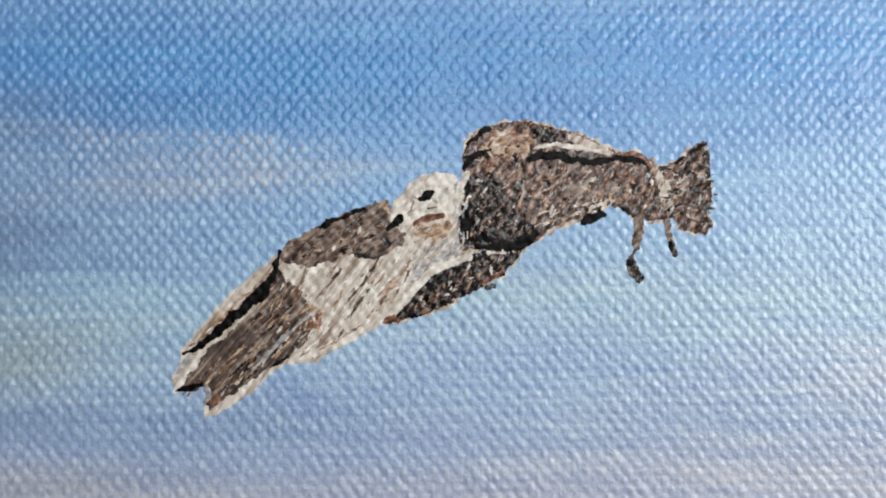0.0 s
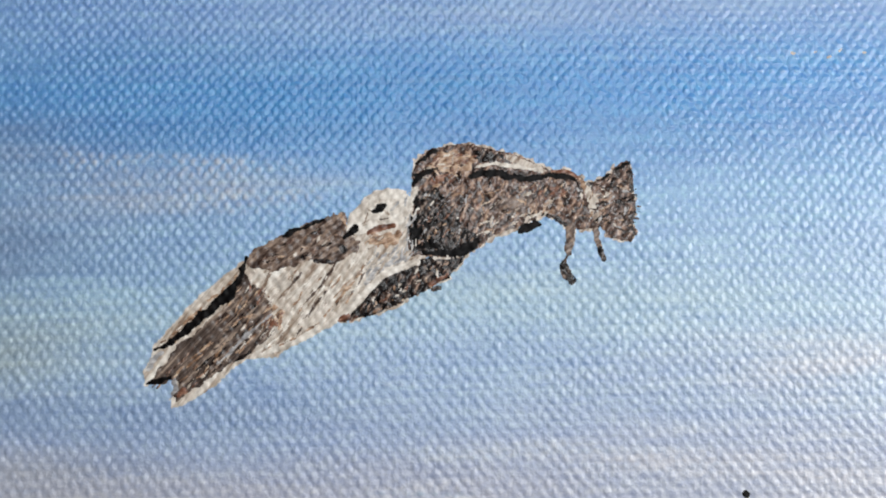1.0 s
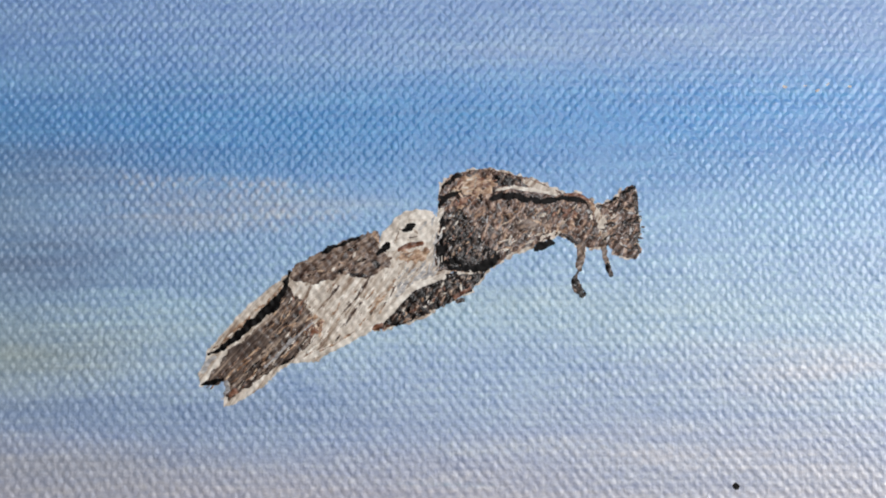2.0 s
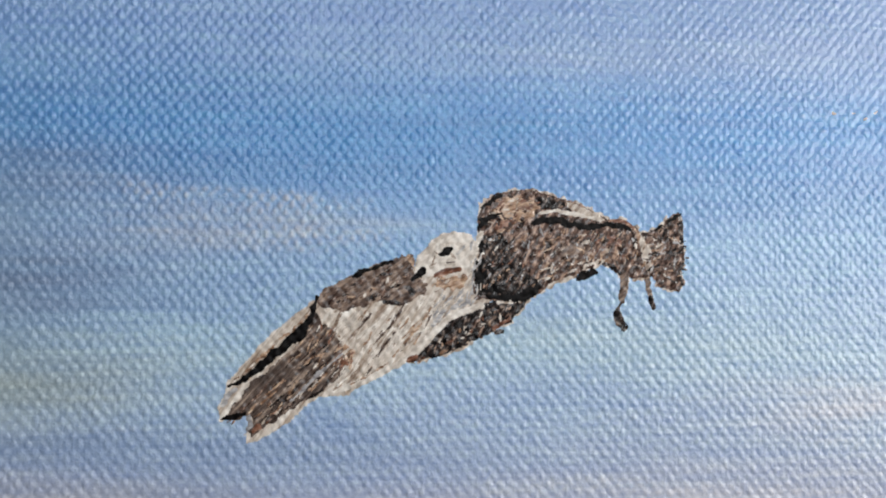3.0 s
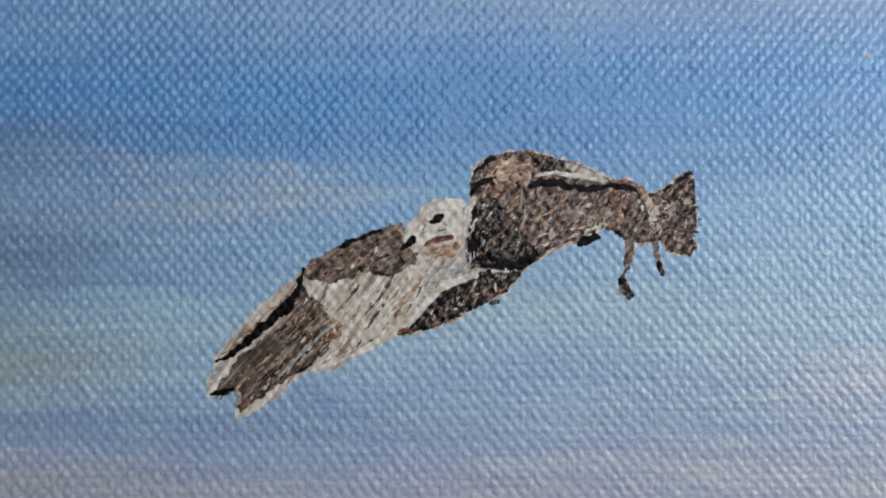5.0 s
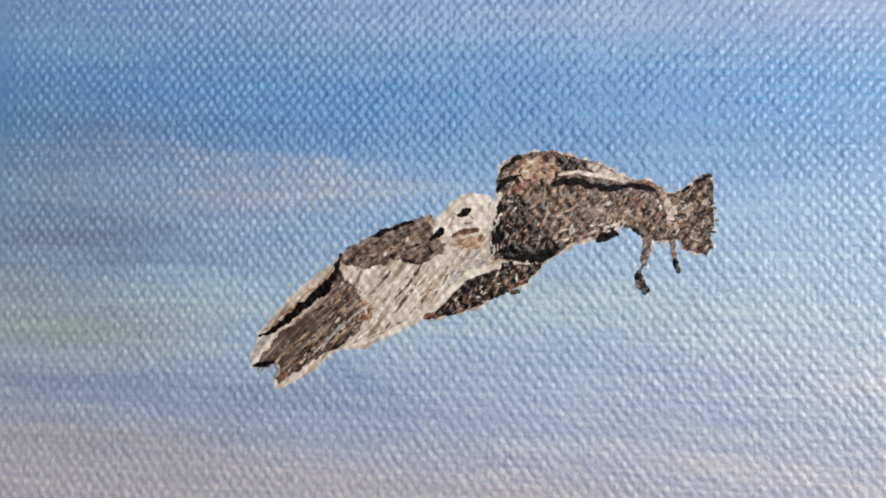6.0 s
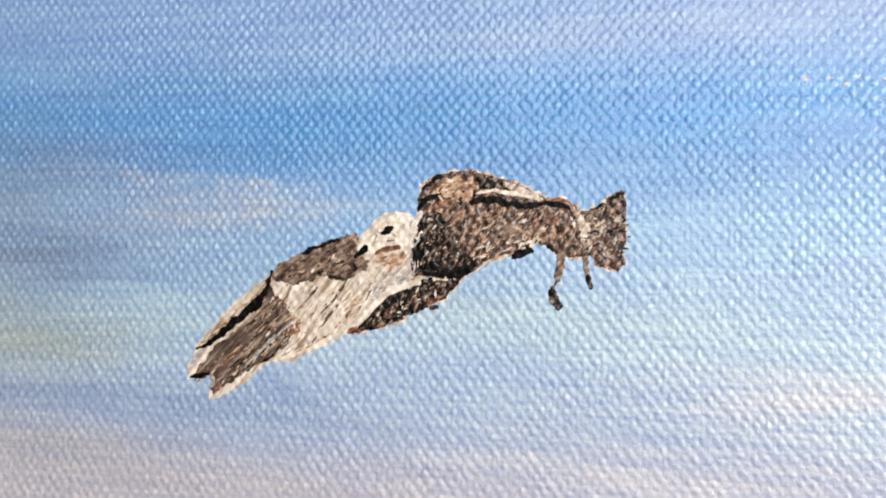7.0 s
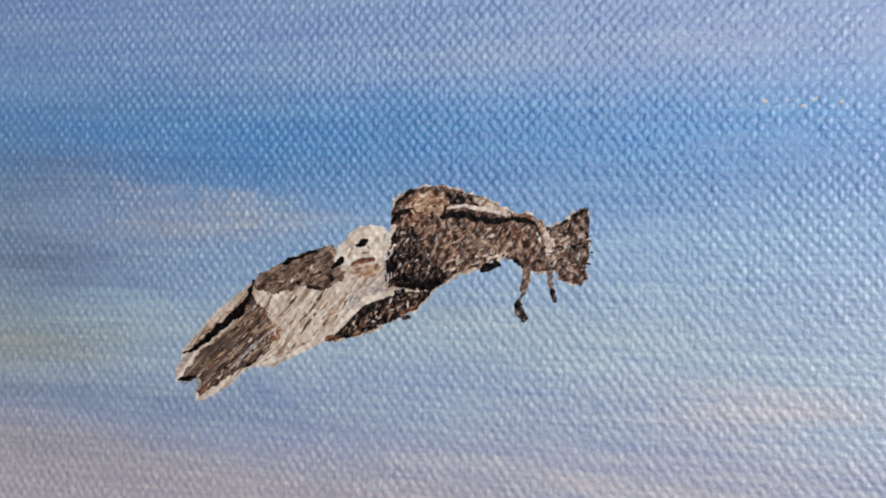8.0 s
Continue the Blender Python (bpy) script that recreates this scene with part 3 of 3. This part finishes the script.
scatter(brown, [(3.6, 11.4), (5.4, 13.0), (9.8, 13.4), (10.0, 11.6), (6.0, 10.2)], 22, [TAN, RUST, CREAM, BROWN], 10, 25, 1.4, 0.15, 5)
scatter(lower, [(-5.6, -7.8), (-2.4, -4.8), (1.5, -2.0), (7.8, -0.4), (5.8, -2.8), (1.4, -5.4)], 56, [UMBER, UMBER, UMBER, BROWN], 40, 20, 1.3, 0.19, 6)
scatter(lower, [(-5.6, -7.8), (-2.4, -4.8), (1.5, -2.0), (7.8, -0.4), (5.8, -2.8), (1.4, -5.4)], 24, [TAN, TAUPE, RUST, CREAM], 60, 25, 0.7, 0.11, 7)
scatter(fan, [(24.4, 8.4), (28.9, 11.6), (29.2, 2.4), (26.8, 2.4), (24.8, 4.6)], 40, [BLACK, UMBER, BROWN], 14, 26, 1.6, 0.13, 8)
scatter(fan, [(24.4, 8.4), (28.9, 11.6), (29.2, 2.4), (26.8, 2.4), (24.8, 4.6)], 40, [TAN, TAUPE, GREY, TAUPE], 14, 30, 1.1, 0.10, 9)
scatter(rump, [(19.8, 9.8), (24.0, 8.9), (24.4, 4.2), (21.4, 3.8), (19.6, 5.6)], 26, [UMBER, TAN, RUST, TAUPE], 100, 40, 0.9, 0.13, 10)
scatter(panel, [(-18.9, -4.2), (-16.2, -6.2), (-17.0, -11.2), (-24.4, -16.4), (-27.6, -14.8), (-22.0, -9.2)], 34, [UMBER, BROWN, PANEL], 46, 8, 3.4, 0.13, 11)
scatter(panel, [(-18.9, -4.2), (-16.2, -6.2), (-17.0, -11.2), (-24.4, -16.4), (-27.6, -14.8), (-22.0, -9.2)], 36, [TAN, TAUPE, TAUPE], 46, 8, 2.4, 0.09, 12)
WING = [(-18.4, -2.6), (-9.0, -1.4), (-2.8, 0.6), (0.0, -0.6), (-2.8, -3.4), (-6.8, -7.8), (-13.0, -11.6), (-16.0, -11.4), (-15.2, -6.0)]
scatter(pale, WING, 60, [WHITE, CREAM, WHITE], 54, 8, 3.0, 0.14, 13)
scatter(pale, WING, 60, [TAN, CREAM, TAUPE, CREAM], 54, 9, 2.6, 0.09, 14)
scatter(pale, [(-18.2, -3.0), (-16.4, -3.4), (-13.2, -8.0), (-15.4, -11.0), (-15.4, -6.4)], 22, [TAN, TAUPE, RUST], 60, 15, 1.4, 0.14, 15)
scatter(shoulder, [(-17.0, -1.2), (-12.6, 2.2), (-6.0, 4.8), (-6.8, 1.4), (-10.0, -0.4)], 40, [UMBER, BROWN, TAUPE], 35, 20, 1.3, 0.16, 16)
scatter(shoulder, [(-17.0, -1.2), (-12.6, 2.2), (-6.0, 4.8), (-6.8, 1.4), (-10.0, -0.4)], 24, [TAN, CREAM, TAUPE], 35, 25, 0.9, 0.11, 17)
scatter(white, [(-4.4, 4.8), (-1.4, 7.6), (1.6, 7.4), (1.6, 4.2), (-4.0, 3.6)], 20, [WHITE, CREAM, WHITE], 30, 35, 1.2, 0.16, 18)

scatter(fan, [(27.6, 11.0), (29.0, 12.0), (29.9, 8.0), (29.9, 2.6), (28.4, 2.2), (28.2, 7.0)], 26, [BLACK, UMBER, BROWN], 12, 16, 1.6, 0.11, 19)
scatter(white, [(1.5, 8.0), (2.6, 8.6), (2.7, 0.8), (1.2, 0.6), (1.0, 4.0)], 16, [GREY, GREY, WHITE], 80, 15, 1.6, 0.16, 20)
scatter(pale, [(-18.4, -0.9), (-27.6, -10.2), (-28.2, -12.6), (-26.0, -10.8), (-20.0, -4.2)], 18, [TAN, WHITE, CREAM], 47, 6, 2.0, 0.11, 21)
scatter(lower, [(-5.6, -7.9), (2.0, -5.2), (8.0, -1.4), (7.6, -2.0), (1.6, -5.8), (-4.6, -8.0)], 14, [RUST, TAN, TAUPE], 30, 15, 1.0, 0.12, 22)

scatter(brown, [(3.0, 10.6), (4.4, 12.6), (9.0, 13.6), (10.4, 12.0), (9.0, 9.6), (4.0, 8.6)], 26, [TAN, RUST, TAN, CREAM], 25, 30, 1.3, 0.13, 23)
scatter(rump, [(22.4, 9.6), (24.6, 9.2), (25.0, 4.0), (23.0, 4.4)], 16, [CREAM, GREY, TAN], 95, 25, 1.0, 0.12, 24)
scatter(brown, [(10.4, 2.2), (17.6, 4.6), (20.4, 5.6), (20.0, 6.4), (15.0, 3.9), (10.6, 3.0)], 18, [CREAM, TAN, TAN], 25, 20, 1.2, 0.12, 25)
scatter(panel, [(-16.2, -6.4), (-16.6, -10.8), (-24.6, -17.0), (-25.2, -16.4), (-19.0, -10.6)], 16, [TAN, RUST, CREAM], 50, 8, 1.8, 0.10, 26)

scatter(brown, [(2.6, 8.0), (2.4, 1.0), (10.0, 1.6), (9.0, 9.0)], 46, [TAUPE, TAN, BROWN, GREY], 66, 25, 0.8, 0.09, 33)
scatter(fan, [(24.4, 8.6), (27.0, 9.6), (27.2, 3.6), (25.0, 4.4)], 18, [GREY, CREAM, TAN], 10, 30, 0.9, 0.09, 34)
scatter(pale, [(-4.4, 0.4), (1.8, 1.0), (2.4, -0.8), (-5.4, -1.6)], 30, [CREAM, WHITE, CREAM, GREY], 54, 10, 2.2, 0.13, 28)
scatter(white, [(-3.8, 2.4), (-0.1, 3.2), (1.4, 2.8), (1.2, 1.4), (-2.8, 0.9)], 16, [TAN, TAUPE, CREAM], 30, 25, 1.1, 0.10, 30)
scatter(panel, [(-19.0, -3.8), (-15.8, -6.2), (-15.4, -9.5), (-18.0, -8.5), (-20.0, -6.0)], 18, [TAN, TAUPE, TAUPE], 55, 12, 1.8, 0.10, 31)
scatter(pale, [(-16.6, -11.4), (-13.0, -12.0), (-6.4, -8.0), (-7.6, -7.2), (-13.4, -10.6), (-16.2, -10.6)], 20, [WHITE, CREAM, WHITE], 36, 10, 1.8, 0.15, 32)

# glints of the weave, laid on as short pale flecks
scatter(brown, BODY, 30, [CREAM, WHITE, GREY, TAN], 60, 35, 0.4, 0.12, 41, ragged=0.3, dry=0.12)
scatter(lower, [(-5.0, -7.6), (-2.4, -5.0), (1.5, -2.2), (7.4, -0.5), (5.6, -2.8), (1.4, -5.2)], 20, [CREAM, WHITE, TAN], 62, 25, 0.4, 0.13, 42, ragged=0.3, dry=0.1)
scatter(fan, [(24.6, 8.4), (28.6, 11.2), (29.0, 2.8), (26.8, 2.6), (25.0, 4.6)], 10, [CREAM, GREY, TAN], 20, 40, 0.4, 0.12, 43, ragged=0.3, dry=0.1)
# single strokes
stroke([(-18.2, -1.3, 0.31), (-20.7, -3.2, 0.44), (-23.8, -6.1, 0.44), (-26.8, -9.4, 0.31)], CREAM, pale, "cream stroke", grow=0.1)
stroke([(-19.0, -2.7, 0.19), (-21.3, -4.8, 0.25), (-24.1, -7.5, 0.25), (-26.7, -10.0, 0.19)], TAN, pale, "tan stroke", dry=0.2, grow=0.03)
stroke([(-18.0, -0.3, 0.25), (-18.3, -1.6, 0.38), (-18.8, -3.0, 0.44), (-19.8, -4.7, 0.62), (-21.3, -6.0, 0.62), (-23.1, -7.5, 0.56), (-24.7, -9.1, 0.50), (-26.5, -10.5, 0.38), (-28.1, -11.4, 0.25)], BLACK, panel, "long tapering black stroke", grow=0.05, ragged=0.26)
stroke([(-29.0, -15.5, 0.25), (-27.6, -15.2, 0.44), (-26.1, -14.7, 0.25)], BLACK, panel, "short black stroke", grow=0.05, ragged=0.26)
stroke([(-28.9, -13.8, 0.31), (-28.5, -12.7, 0.50), (-27.4, -11.8, 0.38)], GREY, panel, "pale grey dab", dry=0.15, grow=0.05)
stroke([(-25.7, -15.1, 0.38), (-25.6, -16.1, 0.44), (-26.0, -17.2, 0.25)], GREY, panel, "pale grey dab", dry=0.15, grow=0.05)
stroke([(-25.5, -18.0, 0.25), (-24.1, -17.3, 0.38), (-22.2, -16.2, 0.38), (-20.2, -14.5, 0.25)], CREAM, panel, "cream stroke", grow=0.05)
stroke([(-25.1, -16.9, 0.25), (-24.5, -16.1, 0.31)], RUST, panel, "small rust dab", grow=0.02)
stroke([(-14.6, -7.3, 0.16), (-17.5, -9.8, 0.22), (-19.4, -11.9, 0.22), (-21.3, -13.8, 0.16)], GREY, panel, "thin pale grey stroke", dry=0.05, grow=0.02)
stroke([(-21.7, -10.6, 0.19), (-22.9, -11.8, 0.25), (-23.9, -12.5, 0.19)], TAN, panel, "thin tan stroke", dry=0.1)
stroke([(-15.8, -10.2, 0.25), (-16.9, -11.8, 0.31), (-18.6, -12.8, 0.25)], UMBER, panel, "umber stroke", dry=0.05)
stroke([(-13.6, 2.4, 0.31), (-12.7, 2.9, 0.44), (-10.9, 3.5, 0.31), (-8.8, 4.5, 0.25)], BLACK, shoulder, "thin black stroke", grow=-0.04, ragged=0.2)
stroke([(-6.6, 5.2, 0.31), (-6.1, 4.2, 0.38), (-5.8, 3.3, 0.25)], TAN, shoulder, "tan dab", dry=0.15)
stroke([(-6.5, 1.1, 0.31), (-6.0, 0.6, 0.38)], UMBER, shoulder, "small umber dab", grow=0.05)
stroke([(-9.5, -0.7, 0.19), (-7.5, -0.9, 0.31)], UMBER, shoulder, "small umber dab", grow=0.05)
stroke([(-15.7, -12.3, 0.25), (-12.6, -10.8, 0.38), (-8.9, -9.2, 0.31), (-5.8, -7.4, 0.38), (-3.3, -4.6, 0.38), (-1.2, -2.4, 0.38), (2.9, -0.9, 0.31)], WHITE, pale, "white stroke", grow=0.08)
stroke([(-3.1, -0.3, 0.16), (-4.2, -2.6, 0.19), (-5.8, -4.4, 0.19), (-8.3, -7.5, 0.16)], TAN, pale, "thin tan stroke", dry=0.1)
stroke([(-7.0, -0.9, 0.16), (-8.2, -3.2, 0.19), (-10.2, -5.5, 0.16), (-11.0, -6.5, 0.12)], TAUPE, pale, "thin taupe stroke", dry=0.05)
stroke([(-11.2, -2.2, 0.16), (-12.7, -4.2, 0.22), (-13.8, -5.5, 0.12)], TAUPE, pale, "thin taupe stroke", dry=0.1)
stroke([(-8.0, -4.3, 0.12), (-9.8, -6.8, 0.16), (-11.4, -8.6, 0.12)], TAUPE, pale, "thin taupe stroke", dry=0.1)
stroke([(-8.9, -8.3, 0.16), (-11.4, -10.0, 0.19), (-13.8, -11.2, 0.16)], TAN, pale, "thin tan stroke", dry=0.1)
stroke([(-14.3, -8.0, 0.31), (-13.9, -8.5, 0.25)], RUST, pale, "small rust dab", dry=0.1)
stroke([(-2.5, 5.5, 0.25), (-1.8, 5.9, 0.50), (-1.1, 6.3, 0.25)], BLACK, white, "small black dot", grow=0.02)
stroke([(-0.5, 5.6, 0.25), (0.1, 6.1, 0.31), (0.4, 6.7, 0.25)], GREY, white, "faint grey dab", dry=0.1)
stroke([(-1.7, 4.5, 0.16), (-0.7, 4.6, 0.16)], TAUPE, white, "faint taupe dab", dry=0.1, grow=0.03)
stroke([(-0.9, 5.3, 0.16), (0.0, 5.7, 0.19)], TAN, white, "faint tan stroke", dry=0.3)
stroke([(-6.0, 2.3, 0.19), (-5.2, 2.9, 0.44), (-4.7, 3.6, 0.38)], BLACK, white, "wedge-shaped black dab", grow=0.05)
stroke([(-3.1, 2.8, 0.25), (-1.8, 3.3, 0.38), (0.0, 3.7, 0.25)], RUST, white, "rust stroke", grow=0.05)
stroke([(2.0, 6.0, 0.31), (2.4, 7.6, 0.31), (2.8, 8.5, 0.25)], WHITE, white, "white dab", grow=0.08)
stroke([(2.0, 5.1, 0.25), (1.8, 3.1, 0.25), (1.6, 0.7, 0.25)], GREY, white, "pale grey stroke", dry=0.1)
stroke([(2.8, 7.9, 0.19), (2.4, 5.7, 0.25), (2.0, 3.5, 0.31), (2.0, 1.0, 0.25)], BLACK, brown, "black edge stroke", dry=0.1, ragged=0.26)
stroke([(3.8, 0.2, 0.31), (6.0, 0.2, 0.38), (8.2, 0.4, 0.50), (9.6, 1.1, 0.62), (10.2, 1.7, 0.38)], BLACK, brown, "black underline stroke", grow=0.05, ragged=0.26)
stroke([(2.4, 9.0, 0.31), (2.9, 9.9, 0.56), (4.2, 10.7, 0.38), (5.3, 11.0, 0.19)], BLACK, brown, "black stroke", grow=0.05, ragged=0.26)
stroke([(2.8, 11.8, 0.25), (3.9, 12.7, 0.50), (5.2, 13.5, 0.38)], BLACK, brown, "black stroke", grow=0.05, ragged=0.26)
stroke([(10.3, 11.3, 0.25), (12.7, 11.7, 0.38), (15.5, 11.2, 0.44), (18.3, 10.7, 0.31)], WHITE, brown, "curved pale stroke", dry=0.12)
stroke([(9.5, 10.0, 0.19), (11.1, 10.4, 0.50), (12.6, 10.5, 0.50), (14.2, 10.0, 0.44), (16.7, 9.7, 0.38), (19.2, 10.0, 0.38), (21.0, 10.1, 0.38), (22.4, 9.5, 0.25), (22.9, 8.7, 0.19)], BLACK, brown, "long black stroke", grow=0.05, ragged=0.26)
stroke([(19.6, 10.6, 0.25), (21.5, 10.7, 0.31), (22.9, 9.8, 0.25)], RUST, rump, "rust brown stroke", dry=0.05)
stroke([(23.0, 9.6, 0.25), (23.6, 8.6, 0.31), (23.5, 7.6, 0.19)], TAN, rump, "tan stroke", dry=0.1)
stroke([(15.3, 2.9, 0.31), (16.4, 3.3, 0.50), (17.6, 3.9, 0.31)], BLACK, brown, "small black dab", grow=0.05, ragged=0.26)
stroke([(18.9, 5.0, 0.31), (20.3, 4.4, 0.38), (21.5, 3.3, 0.31)], UMBER, rump, "dark umber stroke", dry=0.1)
stroke([(21.8, 3.6, 0.65), (21.6, 1.9, 0.57), (21.2, 0.2, 0.40), (20.9, -0.9, 0.33)], TAUPE, rump, "thin taupe stroke", ragged=0.2)
stroke([(22.3, 3.1, 0.16), (22.0, 1.3, 0.16)], CREAM, rump, "thin cream stroke", dry=0.1)
stroke([(20.7, -1.2, 0.49), (20.9, -2.3, 0.65), (21.6, -3.4, 0.49)], UMBER, rump, "umber dab", ragged=0.25)
stroke([(24.7, 3.6, 0.49), (24.9, 1.9, 0.40), (25.2, 0.7, 0.40)], TAUPE, rump, "thin taupe stroke", dry=0.05)
stroke([(25.1, 0.7, 0.33), (25.3, 0.1, 0.49), (25.6, -0.6, 0.40)], UMBER, rump, "umber dab", dry=0.05)
stroke([(25.9, 9.6, 0.25), (27.8, 11.0, 0.31), (29.2, 11.7, 0.44)], BLACK, fan, "black dab", dry=0.15)
stroke([(29.5, 10.7, 0.25), (29.3, 9.4, 0.38), (29.5, 8.1, 0.25)], UMBER, fan, "umber dab", dry=0.1)
stroke([(29.6, 5.5, 0.19), (29.2, 4.1, 0.31), (29.4, 2.7, 0.31)], UMBER, fan, "umber dab", dry=0.15)
stroke([(30.0, 6.1, 0.19), (30.3, 6.0, 0.12)], BROWN, fan, "small loose brown dab", grow=0.05)
stroke([(4.5, -3.6, 0.31), (5.5, -3.1, 0.38), (6.5, -2.4, 0.25)], RUST, lower, "rust dab", dry=0.05)
stroke([(4.9, -4.2, 0.31), (5.5, -4.1, 0.25)], UMBER, lower, "small umber dab", grow=0.05)
stroke([(-6.3, -7.9, 0.31), (-5.4, -7.5, 0.31)], RUST, lower, "rust dab", grow=0.05)
stroke([(3.4, -0.7, 0.25), (5.4, -0.4, 0.25), (8.0, -0.3, 0.19)], WHITE, lower, "pale dab", dry=0.5)
stroke([(40.6, -28.2, 0.35)], BLACK, canvas, "small black paint speck", grow=0.12)
for k, (x, z) in enumerate(((51.1, 26.5), (54.0, 26.6), (57.2, 26.8), (60.2, 26.5), (55.6, 25.9))):
    stroke([(x, z, 0.2), (x + 0.3, z + 0.1 * (k % 3), 0.14)], WHITE, canvas, "tiny white speck", grow=0.05)
